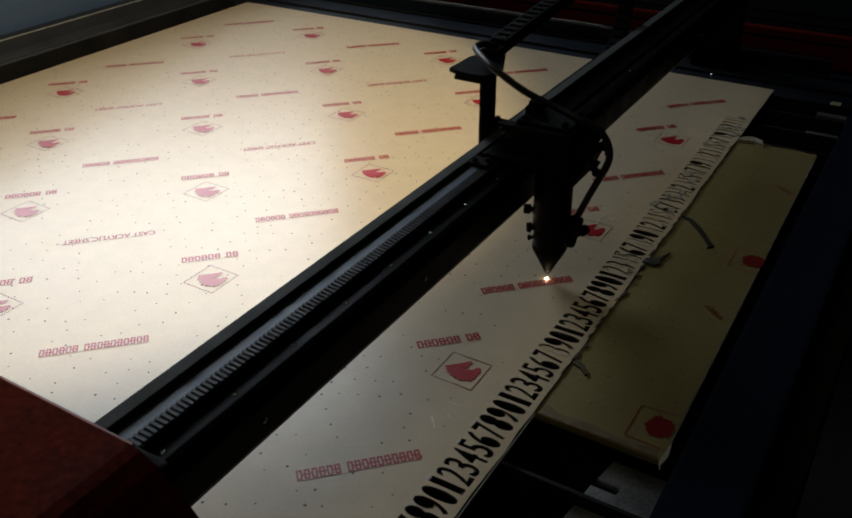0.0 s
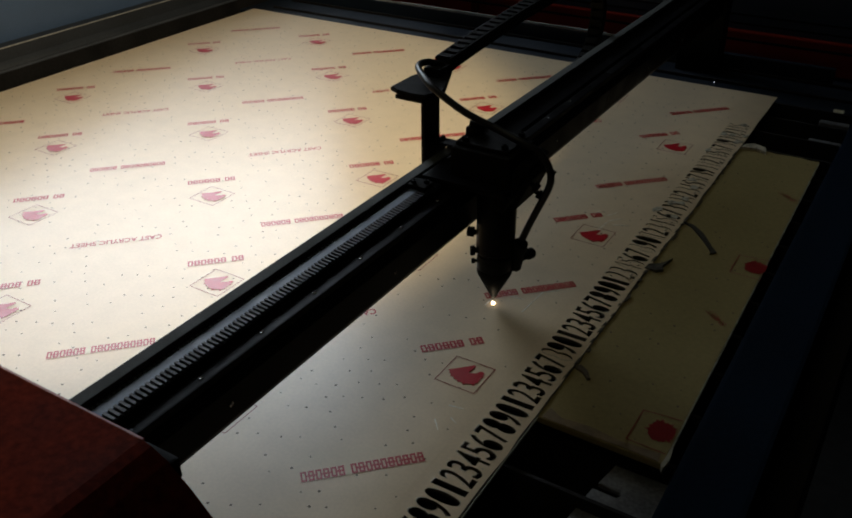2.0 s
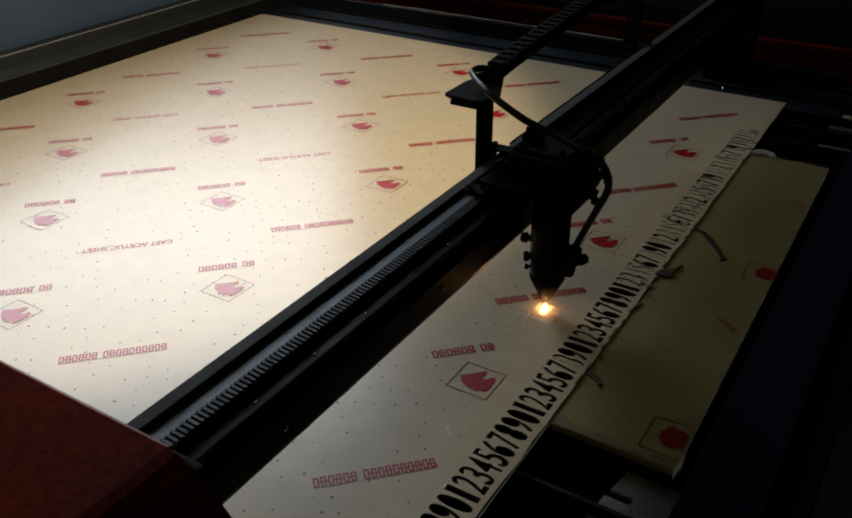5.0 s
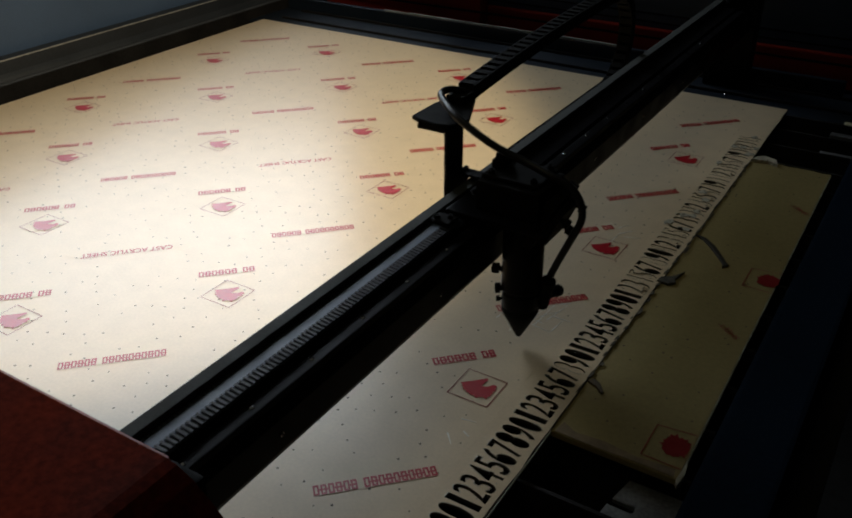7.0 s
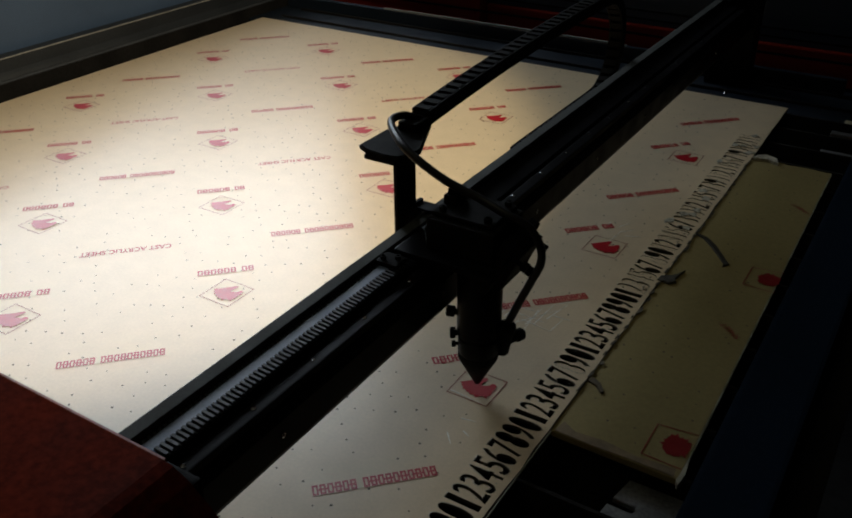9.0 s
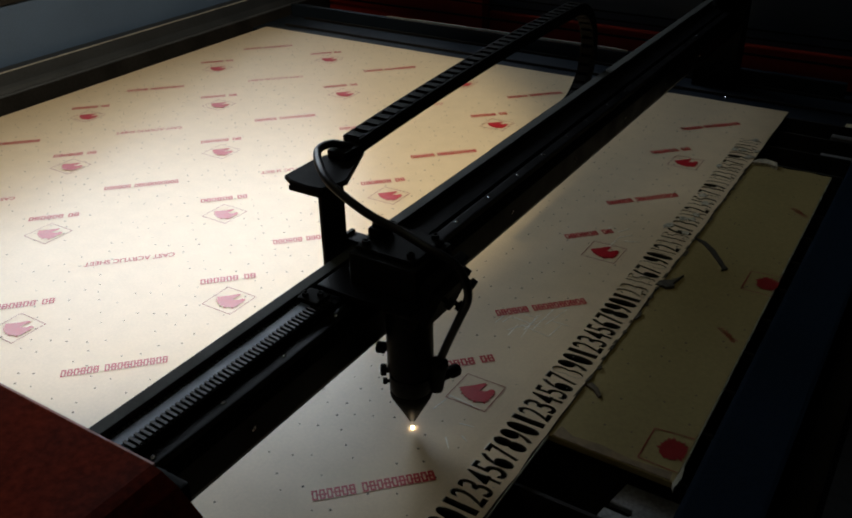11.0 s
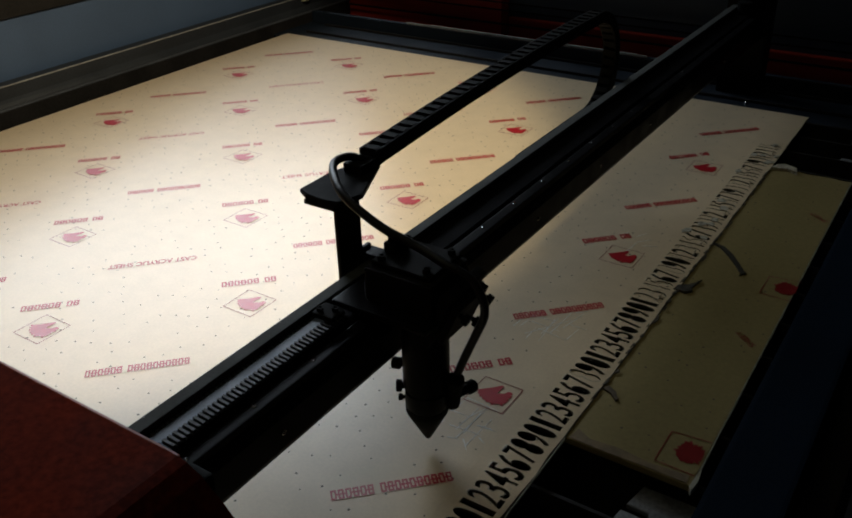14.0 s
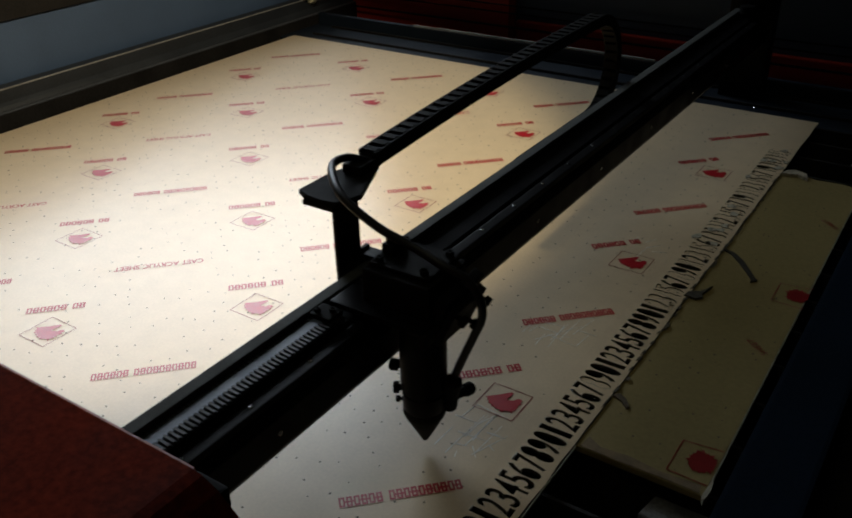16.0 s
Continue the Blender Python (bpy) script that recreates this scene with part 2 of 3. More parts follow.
# ---- the machine's frame ----
def build_frame():
    structure("ground", box(-6, 6, -6, 6, -0.92, -0.9), ROOM, "dark workshop floor")
    structure("wall_north", box(-4, 4, 4.0, 4.1, -0.9, 2.6), ROOM)
    structure("wall_south", box(-4, 4, -4.1, -4.0, -0.9, 2.6), ROOM)
    structure("wall_east", box(4.0, 4.1, -4, 4, -0.9, 2.6), ROOM)
    structure("wall_west", box(-4.1, -4.0, -4, 4, -0.9, 2.6), ROOM)
    structure("ceiling", box(-4.1, 4.1, -4.1, 4.1, 2.6, 2.7), ROOM)

    m = thing("laser_cutter_housing", "blue and red powder-coated laser cutter housing around a black cutting bed", "laser cutter")
    part("bed_tray", box(-1.03, 0.10, -0.62, 1.02, -0.16, -0.15), SOOT, m, "soot-black tray under the bed")
    # side rail and wall beyond the sheet
    part("side_rail", profile_along([(-0.9985, 0.0065), (-0.9940, 0.0090), (-0.9985, 0.0140), (-1.0035, 0.0180), (-1.0045, 0.0355), (-1.032, 0.0355), (-1.032, 0.0065)], -0.62, 1.02), RAIL_GREY, m, "grey painted side rail")
    part("rail_base", box(-1.031, -0.988, -0.62, 1.02, -0.15, 0.0060), SOOT, m, "black base below the rail")
    part("rail_lip", box(-0.9960, -0.9900, -0.62, 1.02, 0.0062, 0.0082, bevel=0.0006), RAIL_LIP, m, "thin blue-grey lip along the rail")
    part("rail_edge", box(-1.0065, -1.0040, -0.62, 1.02, 0.0357, 0.0374, bevel=0.0006), RAIL_EDGE, m, "thin bright upper edge")
    part("side_wall", box(-1.052, -1.034, -0.62, 1.02, -0.15, 0.1205, bevel=0.003), BLUE, m, "blue side wall")
    part("side_hood", profile_along([(-1.06, 0.1222), (-1.03, 0.1222), (-1.02, 0.20), (-1.06, 0.20)], -0.62, 1.02), SOOT, m, "black hood above the side wall")
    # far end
    part("end_sill", box(-1.03, 0.14, 0.765, 0.90, -0.15, -0.012, bevel=0.003), BLUE_SHADED, m, "blue sill at the end of the bed, shade in its colour")
    part("end_wall", box(-1.05, 0.35, 1.022, 1.04, -0.15, 0.30), BLUE_WALL, m, "blue end wall with shade in its colour")
    part("end_panel", box(-1.03, -0.614, 1.006, 1.020, -0.045, 0.10, bevel=0.002), RED, m, "red end panel")
    part("end_panel", box(-0.606, 0.30, 1.006, 1.020, -0.040, 0.012, bevel=0.002), RED, m, "red band")
    part("panel_rib", box(-0.617, -0.603, 1.000, 1.0055, -0.045, 0.10, bevel=0.001), RED_DARK, m)
    for z, r in ((0.044, 0.0016), (0.030, 0.0016), (0.004, 0.002)):
        bm = bmesh.new()
        add_lathe(bm, [(r, -0.52), (r, 0.52)], Matrix.Translation((-0.46, 0.985, z)) @ pose(0, 0, 0, 0, 90, 0), 8)
        part("drive_cable", bm, BLACK, m, "thin black drive cable")
    part("linear_rail", box(-0.98, 0.05, 0.872, 0.884, -0.0118, 0.012, bevel=0.002), BLUE_SHADED, m, "linear rail")
    # bright reflections along the rail, drawn as pale non-metal strips
    part("rail_glint", box(-0.75, -0.28, 0.874, 0.8765, 0.0122, 0.0150), RAIL_EDGE, m, "pale strip painted as a rail glint")
    part("rail_glint", box(-0.70, -0.30, 0.881, 0.883, 0.0122, 0.0140), RAIL_EDGE, m, "pale strip painted as a rail glint")
    # near-side frame
    part("side_frame", box(0.099, 0.150, -0.62, 1.02, -0.16, -0.004, bevel=0.004), FRAME_SHADED, m, "blue side frame, darkened for shade")
    part("frame_skirt", box(0.152, 0.175, -0.62, 1.02, -0.45, -0.05, bevel=0.003), SOOT, m, "black skirt")
    part("body_panel", box(-1.03, 0.15, -0.66, -0.64, -0.75, -0.05), BLUE_SHADED, m)
    # knife slats of the bed
    for i in range(26):
        part("slat", box(-0.942, 0.098, -0.585 + i * 0.058, -0.582 + i * 0.058, -0.15, -0.008), SOOT, m)
    part("cross_bar", box(0.060, 0.098, 0.64, 0.655, -0.03, -0.012, bevel=0.002), DULL_STEEL, m, "dull metal clip")
    part("cross_bar", box(0.062, 0.098, 0.70, 0.712, -0.03, -0.006, bevel=0.002), DULL_STEEL, m, "dull metal clip")
    part("stop_block", box(0.070, 0.083, 0.758, 0.772, -0.030, -0.010, bevel=0.001), CREAM, m, "small dirty cream block")
    part("edge_bolt", lathe([(0.0022, 0), (0.0022, 0.002), (0.0012, 0.003)], Matrix.Translation((-0.098, 0.80, -0.012)), 10), STEEL, m, "bright bolt head")
    part("stop_knob", lathe([(0.008, 0), (0.010, 0.003), (0.010, 0.012), (0.006, 0.016), (0.006, 0.03)], Matrix.Translation((-1.0, 0.885, 0.034)) @ pose(0, 0, 0, 70, 0, 0)), CREAM, m, "cream plastic stop", True)
    return m


def build_bracket():
    b = thing("corner_bracket", "dull galvanised metal bracket with a slot beside the bed", "bracket")
    bm = extrude_poly([(0.060, -0.012), (0.098, -0.012), (0.098, -0.110), (0.046, -0.110), (0.0545, -0.0405), (0.0710, -0.0408), (0.0732, -0.0375), (0.0718, -0.0345), (0.0560, -0.0340)], -0.022, -0.018, 0.0006)
    part("plate", bm, DULL_STEEL, b)
    part("flange", box(0.094, 0.098, -0.110, -0.012, -0.05, -0.0222), DULL_STEEL, b)
    return b


# ---- sheets and their print ----
STEP = 0.18 / math.sqrt(2)


def lattice(i, j):
    return STEP * (i - j - 2.54), STEP * (i + j)


def logo_shapes():
    """The rhombus outline and the torn-edged blob within it; u runs along x."""
    bm = bmesh.new()
    w, t = 0.0242, 0.0007
    out = [(w, 0), (0, w), (-w, 0), (0, -w)]
    for k in range(4):
        a, b = Vector((*out[k], 0)), Vector((*out[(k + 1) % 4], 0))
        f = 1 - t * 1.414 / w
        bm.faces.new([bm.verts.new(v) for v in (a, b, b * f, a * f)])
    blob = bmesh.new()
    outline = [(-0.46, 0.37), (-0, 0.35), (0.41, 0.37), (0.44, 0.28), (0.13, 0.03), (0.34, -0.05), (0.49, 0.01), (0.57, -0.04), (0.6, -0.15), (0.5, -0.21), (0.53, -0.29), (0.38, -0.33), (0.37, -0.42), (0.29, -0.44), (0.28, -0.52), (0.16, -0.53), (0.1, -0.64), (0.05, -0.52), (-0.08, -0.47), (-0.22, -0.49), (-0.21, -0.35), (-0.33, -0.32), (-0.33, -0.19), (-0.41, -0.16), (-0.39, -0.04), (-0.48, 0.02), (-0.42, 0.13), (-0.48, 0.19), (-0.42, 0.26)]
    blob.faces.new([blob.verts.new((w * x, w * y, 0)) for x, y in reversed(outline)])
    blob.normal_update()
    bmesh.ops.triangulate(blob, faces=blob.faces)
    return mesh_of("logo_frame", bm, INK_LINE), mesh_of("logo_blob", blob, INK)


def bars_meshes(name, groups, pitch, high, mat):
    """Plain bars in place of a company name: one notched bar to each word."""
    out = []
    x = -(sum(groups) + 0.7 * (len(groups) - 1)) * pitch / 2
    rows = [-0.5, -0.31, -0.09, 0.09, 0.31, 0.5]
    for g in groups:
        bm = bmesh.new()
        xs, fill = [x], []
        for k in range(g):
            for w, cells in ((0.25, (0, 1, 2, 3, 4)), (0.30, (0, 4) if k % 2 else (0, 2, 4)), (0.25, (0, 1, 2, 3, 4)), (0.201, (2,))):
                if w > 0.22 or k < g - 1:
                    xs.append(xs[-1] + w * pitch)
                    fill.append(cells)
        grid = {}

        def at(c, r):
            if (c, r) not in grid:
                grid[c, r] = bm.verts.new((xs[c], rows[r] * high, 0))
            return grid[c, r]
        for c, cells in enumerate(fill):
            for r in cells:
                bm.faces.new((at(c, r), at(c + 1, r), at(c + 1, r + 1), at(c, r + 1)))
        out.append(mesh_of(name, bm, mat))
        x += (g + 0.7) * pitch
    return out


def dots_mesh(points, z):
    bm = bmesh.new()
    for x, y in points:
        r = random.uniform(0.0006, 0.0011)
        c = [bm.verts.new((x + r * math.cos(k * math.pi / 3), y + r * math.sin(k * math.pi / 3), z)) for k in range(6)]
        bm.faces.new(c)
    return mesh_of("speckle", bm, DOT)


def digit_loops():
    """The outer outline of each digit of the built-in font, 26 mm high and narrow."""
    made = {}
    for ch in "1234567890":
        me = glyph_mesh(ch, 1.0, DOT)
        bm = bmesh.new(); bm.from_mesh(me)
        bmesh.ops.remove_doubles(bm, verts=bm.verts, dist=1e-5)
        bm.edges.index_update()
        rim = {}
        for e in bm.edges:
            if len(e.link_faces) == 1:
                for v in e.verts:
                    rim.setdefault(v, []).append(e)
        loops, seen = [], set()
        for v0 in rim:
            if v0 in seen:
                continue
            loop, v, came = [], v0, None
            while v not in seen:
                seen.add(v); loop.append((v.co.x, v.co.y))
                e = rim[v][0] if came is None or rim[v][0].index != came.index else rim[v][1]
                came, v = e, e.other_vert(v)
            loops.append(loop)
        big = max(loops, key=lambda q: max(p[0] for p in q) - min(p[0] for p in q) + max(p[1] for p in q) - min(p[1] for p in q))
        x0, x1 = min(p[0] for p in big), max(p[0] for p in big)
        y0, y1 = min(p[1] for p in big), max(p[1] for p in big)
        wide = 0.0044 if ch == "1" else 0.0076
        ring = [Vector(((px - (x0 + x1) / 2) / (x1 - x0) * wide, (py - (y0 + y1) / 2) / (y1 - y0) * 0.0248)) for px, py in big]
        turn = 1 if sum(a.x * b.y - a.y * b.x for a, b in zip(ring, ring[1:] + ring[:1])) > 0 else -1
        fat = []
        for k, v in enumerate(ring):
            d = (ring[(k + 1) % len(ring)] - ring[k - 1]).normalized() * turn
            fat.append((v.x + 0.0004 * d.y, v.y - 0.0004 * d.x))
        made[ch] = fat
        bm.free(); bpy.data.meshes.remove(me)
    return made


def plate_with_holes(name, outline, holes, z, thick, mat):
    """A plate whose holes go through it, filled between the outlines."""
    pts, edges = [], []
    for loop in (outline, *holes):
        a = len(pts)
        pts += [Vector(p) for p in loop]
        edges += [(a + k, a + (k + 1) % len(loop)) for k in range(len(loop))]
    vs, es, fs, *_ = geometry.delaunay_2d_cdt(pts, edges, [], 1, 1e-7)
    spans = [(min(q[1] for q in h), max(q[1] for q in h), h) for h in holes]

    def open_at(x, y):
        for lo, hi, h in spans:
            if lo <= y <= hi:
                odd = False
                for (x0, y0), (x1, y1) in zip(h, h[1:] + h[:1]):
                    if (y0 > y) != (y1 > y) and x < x0 + (y - y0) / (y1 - y0) * (x1 - x0):
                        odd = not odd
                if odd:
                    return True
        return False
    fs = [f for f in fs if not open_at(sum(vs[k].x for k in f) / len(f), sum(vs[k].y for k in f) / len(f))]
    n = len(vs)
    verts = [(v.x, v.y, z) for v in vs] + [(v.x, v.y, z - thick) for v in vs]
    faces = [tuple(f) for f in fs] + [tuple(k + n for k in f[::-1]) for f in fs]
    count = {}
    for f in fs:
        for a, b in zip(f, list(f[1:]) + [f[0]]):
            count.setdefault(frozenset((a, b)), []).append((a, b))
    faces += [(b, a, a + n, b + n) for c in count.values() if len(c) == 1 for a, b in c]
    me = bpy.data.meshes.new(name)
    me.from_pydata(verts, [], faces)
    me.materials.append(mat)
    me.materials.append(CHARRED)
    for p in me.polygons[2 * len(fs):]:
        p.material_index = 1
    return me


OPEN_FAR = (41, 45, 46, 51, 56, 58, 66, 68)
DIGITS_LEFT_IN = (17, 31, 32, 33, 34, 37) + tuple(k for k in range(40, 75) if k not in OPEN_FAR)


# fine cuts: from, to, and the second at which the laser has made them (0: already there)
CUTS = [(-0.082, 0.082, -0.082, 0.101, 2.2), (-0.068, 0.100, -0.066, 0.138, 1.6), (-0.063, 0.140, -0.055, 0.147, 0.6), (-0.059, 0.120, -0.044, 0.120, 4.6), (-0.094, 0.120, -0.083, 0.125, 1.2),
        (-0.095, 0.097, -0.093, 0.109, 2.4), (-0.074, 0.121, -0.071, 0.084, 3.6), (-0.085, -0.067, -0.084, -0.043, 11.8), (-0.090, -0.031, -0.070, -0.031, 12.2), (-0.070, -0.031, -0.064, -0.016, 13.3),
        (-0.071, -0.048, -0.069, -0.018, 13.0), (-0.064, -0.049, -0.065, -0.018, 13.6), (-0.072, -0.058, -0.064, -0.056, 12.6), (-0.058, -0.036, -0.045, -0.035, 13.4), (-0.066, -0.070, -0.068, -0.064, 15.3),
        (-0.100, 0.093, -0.098, 0.117, 1.0), (-0.099, 0.116, -0.075, 0.118, 1.3), (-0.080, 0.101, -0.052, 0.097, 3.2), (-0.074, 0.095, -0.072, 0.124, 3.0), (-0.062, 0.112, -0.056, 0.142, 4.0),
        (-0.090, 0.108, -0.062, 0.106, 2.8), (-0.086, 0.088, -0.060, 0.128, 3.9), (-0.052, 0.098, -0.050, 0.118, 4.1), (-0.085, -0.032, -0.082, -0.012, 9.2), (-0.083, -0.012, -0.055, -0.014, 9.0),
        (-0.066, -0.056, -0.063, -0.014, 12.8), (-0.057, -0.062, -0.045, -0.031, 14.8), (-0.078, -0.046, -0.052, -0.044, 12.4), (-0.074, -0.070, -0.071, -0.020, 15.0), (-0.056, -0.060, -0.054, -0.024, 13.9),
        (-0.068, 0.258, -0.066, 0.292, 0), (-0.066, 0.292, -0.056, 0.304, 0), (-0.082, 0.298, -0.082, 0.310, 0), (-0.059, 0.287, -0.045, 0.293, 0), (-0.071, 0.303, -0.064, 0.315, 0),
        (-0.061, -0.054, -0.053, -0.063, 0), (-0.052, -0.047, -0.046, -0.050, 0), (-0.060, -0.036, -0.049, -0.034, 0)]


def build_sheet():
    sh = thing("acrylic_sheet", "large tan-papered acrylic sheet with red print and cut-out digits", "acrylic sheet")
    left, right, near, far, seam, thick = -0.938, -0.001, -0.60, 0.750, -0.040, 0.003
    part("sheet_body", box(left, seam, near, far, -thick, 0.0, bevel=0.0003), PAPER, sh, "tan masking paper over clear acrylic")
    loops = digit_loops()
    holes, plugs = [], []
    for k in range(-4, 75):
        ch = "1234567890"[k % 10]
        y = -0.1055 + 0.00978 * k
        ring = [(-0.0185 - b, y + a) for a, b in loops[ch]]
        holes.append(ring)
        if k in DIGITS_LEFT_IN:
            fit = (0.999, 0.996) if k > 43 else (0.975, 0.90)
            plugs.append([(-0.0185 - b * fit[0], y + a * fit[1]) for a, b in loops[ch]])
    random.seed(8)
    edge = [(seam, near), (right, near)]
    edge += [(right + random.uniform(-0.0008, 0.0006), near + (far - near) * k / 60) for k in range(1, 60)]
    edge += [(right, far), (seam, far)]
    part("digit_strip", plate_with_holes("digit_strip", edge, holes, 0.0, thick, PAPER), None, sh, "edge strip with digits cut right through")
    part("edge_face", box(right + 0.0008, right + 0.0014, near, -0.014, -thick, -0.0004), ACRYLIC, sh, "pale cut edge")
    for ring in plugs:
        bm = extrude_poly(ring, -0.0030, -0.0003 - random.uniform(0, 0.0010))
        part("cut_digit", bm, PAPER, sh, "cut digit still lying in its hole")
    # pale melted rim along parts of each cut
    rim = material("melted_rim", (0.40, 0.37, 0.29), 0.25, vary=0.4, scale=200)
    for n, ring in enumerate(holes):
        bm = bmesh.new()
        cx, cy = sum(p[0] for p in ring) / len(ring), sum(p[1] for p in ring) / len(ring)
        start, count = random.randrange(len(ring)), len(ring) // 2
        rows = []
        for k in range(count):
            x, y = ring[(start + k) % len(ring)]
            d = Vector((x - cx, y - cy)).normalized() * random.uniform(0.0003, 0.0008)
            rows.append([bm.verts.new(v) for v in ((x, y, 0.0003), (x + d.x, y + d.y, 0.0002), (x, y, -0.0012))])
        for p, q in zip(rows, rows[1:]):
            bm.faces.new((p[0], p[1], q[1], q[0]))
            bm.faces.new((p[2], p[0], q[0], q[2]))
        part("cut_rim", bm, rim, sh, "pale melted rim")
    # torn film and frayed edge left by the cutting; bright shards added as glints
    random.seed(31)
    film = material("torn_clear_film", (0.42, 0.40, 0.33), 0.3, vary=0.4, scale=180)
    for k in range(16):
        cx, cy = random.uniform(-0.033, -0.003), random.uniform(0.30, 0.66)
        ring = [(cx + random.uniform(0.4, 1.0) * 0.0055 * math.cos(a * math.tau / 9), cy + random.uniform(0.3, 1.0) * 0.0065 * math.sin(a * math.tau / 9)) for a in range(9)]
        part("torn_film", extrude_poly(ring, -0.0003, random.uniform(0.0003, 0.0011)), film, sh, "torn bit of clear film")
    frayed = material("frayed_paper", (0.09, 0.075, 0.05), 0.7, vary=0.4, scale=150)
    for k in range(34):
        y = 0.045 + 0.0155 * k + random.uniform(-0.004, 0.004)
        w, l = random.uniform(0.0004, 0.0013), random.uniform(0.003, 0.009)
        x = random.uniform(-0.0022, 0.0012)
        part("frayed_edge", extrude_poly([(x - w, y - l), (x + w, y - l * 0.6), (x + w * 1.6, y + l * 0.2), (x + w * 0.4, y + l), (x - w * 0.7, y + l * 0.3)], -0.0002, 0.0004), frayed, sh, "dark frayed edge")
    bm = bmesh.new()
    for k in range(110):
        c = Vector((random.uniform(-0.031, -0.004), random.choice((random.uniform(-0.13, 0.2), random.uniform(0.2, 0.66))), 0.0004))
        r = random.uniform(0.0004, 0.0009)
        v = [bm.verts.new(c + Vector((random.uniform(-r, r), random.uniform(-r, r), random.uniform(0, r)))) for _ in range(4)]
        for f in ((0, 1, 2), (0, 3, 1), (1, 3, 2), (0, 2, 3)):
            bm.faces.new([v[q] for q in f])
    bmesh.ops.recalc_face_normals(bm, faces=bm.faces)
    tagged(part("acrylic_chips", bm, material("bright_glint", (0.85, 0.85, 0.82), 0.08, metal=0.6, vary=0.1), sh, "tiny bright shards standing for glints"), kind="stuff")
    # print
    frame_me, blob_me = logo_shapes()
    short = bars_meshes("name_bars", (2, 6), 0.0060, 0.0092, INK)
    long = bars_meshes("company_bars", (10, 6), 0.00500, 0.0092, INK)
    cast = glyph_mesh("CAST ACRYLIC SHEET", 0.0112, INK, 0.00022)
    wide = max(v.co.x for v in cast.vertices) - min(v.co.x for v in cast.vertices)
    cast.transform(Matrix.Diagonal((0.0855 / wide, 1, 1, 1)))
    inside = lambda x, y, a, b: left + a < x < -0.036 - a * 0.6 and near + b < y < far - b
    for i in range(-6, 8):
        for j in range(-6, 8):
            x, y = lattice(i + 0.01, j)
            if inside(x, y, 0.02, 0.02):
                lg = part("printed_logo", frame_me, None, sh, "red printed logo")
                lg.location, lg.rotation_euler = (x, y, 0.0004), (0, 0, radians(45))
                bl = part("printed_mark", blob_me, None, lg)
                bl.location = (0, 0, 0.0001)
            x, y = lattice(i + 0.008, j + 0.218)
            if inside(x, y, 0.018, 0.018):
                for word in short:
                    p = part("printed_name", word, None, sh, "red name bar")
                    p.location, p.rotation_euler = (x, y, 0.0004), (0, 0, radians(225))
            x, y = lattice(i + 0.495, j + 0.562)
            if inside(x, y, 0.024, 0.02):
                for word in (cast,) if (i - j) % 2 else long:
                    p = part("printed_phrase" if word is cast else "printed_line", word, None, sh, "red words naming the sheet" if word is cast else "red company line bar")
                    p.location, p.rotation_euler = (x, y, 0.0004), (0, 0, radians(225))
    cuts = []
    for k, (ax, ay, bx, by, when) in enumerate(CUTS):
        d = Vector((by - ay, ax - bx)).normalized() * (0.0006 if when == 0 else 0.00045)
        bm = extrude_poly([(ax + d.x, ay + d.y), (bx + d.x * 0.4, by + d.y * 0.4), (bx - d.x * 0.4, by - d.y * 0.4), (ax - d.x, ay - d.y)], -0.0001, 0.0002)
        c = part("cut_line", bm, SCRATCH, sh, "fine frosted laser cut")
        if when:
            cuts.append((c, when))
    random.seed(12)
    pts = []
    for a in range(-70, 70):
        for b in range(-70, 70):
            x = 0.0155 * (a + 0.5 * (b % 2)) + random.uniform(-0.003, 0.003)
            y = 0.0155 * b + random.uniform(-0.003, 0.003)
            c, s = 0.891, 0.454
            x, y = c * x - s * y - 0.45, s * x + c * y + 0.1
            if left + 0.006 < x < -0.038 and near < y < far - 0.006 and random.random() < 0.50:
                pts.append((x, y))
    sp = part("speckle", dots_mesh(pts, 0.00035), None, sh, "small dark dots in the paper")
    tagged(sp, kind="stuff")
    return sh, cuts


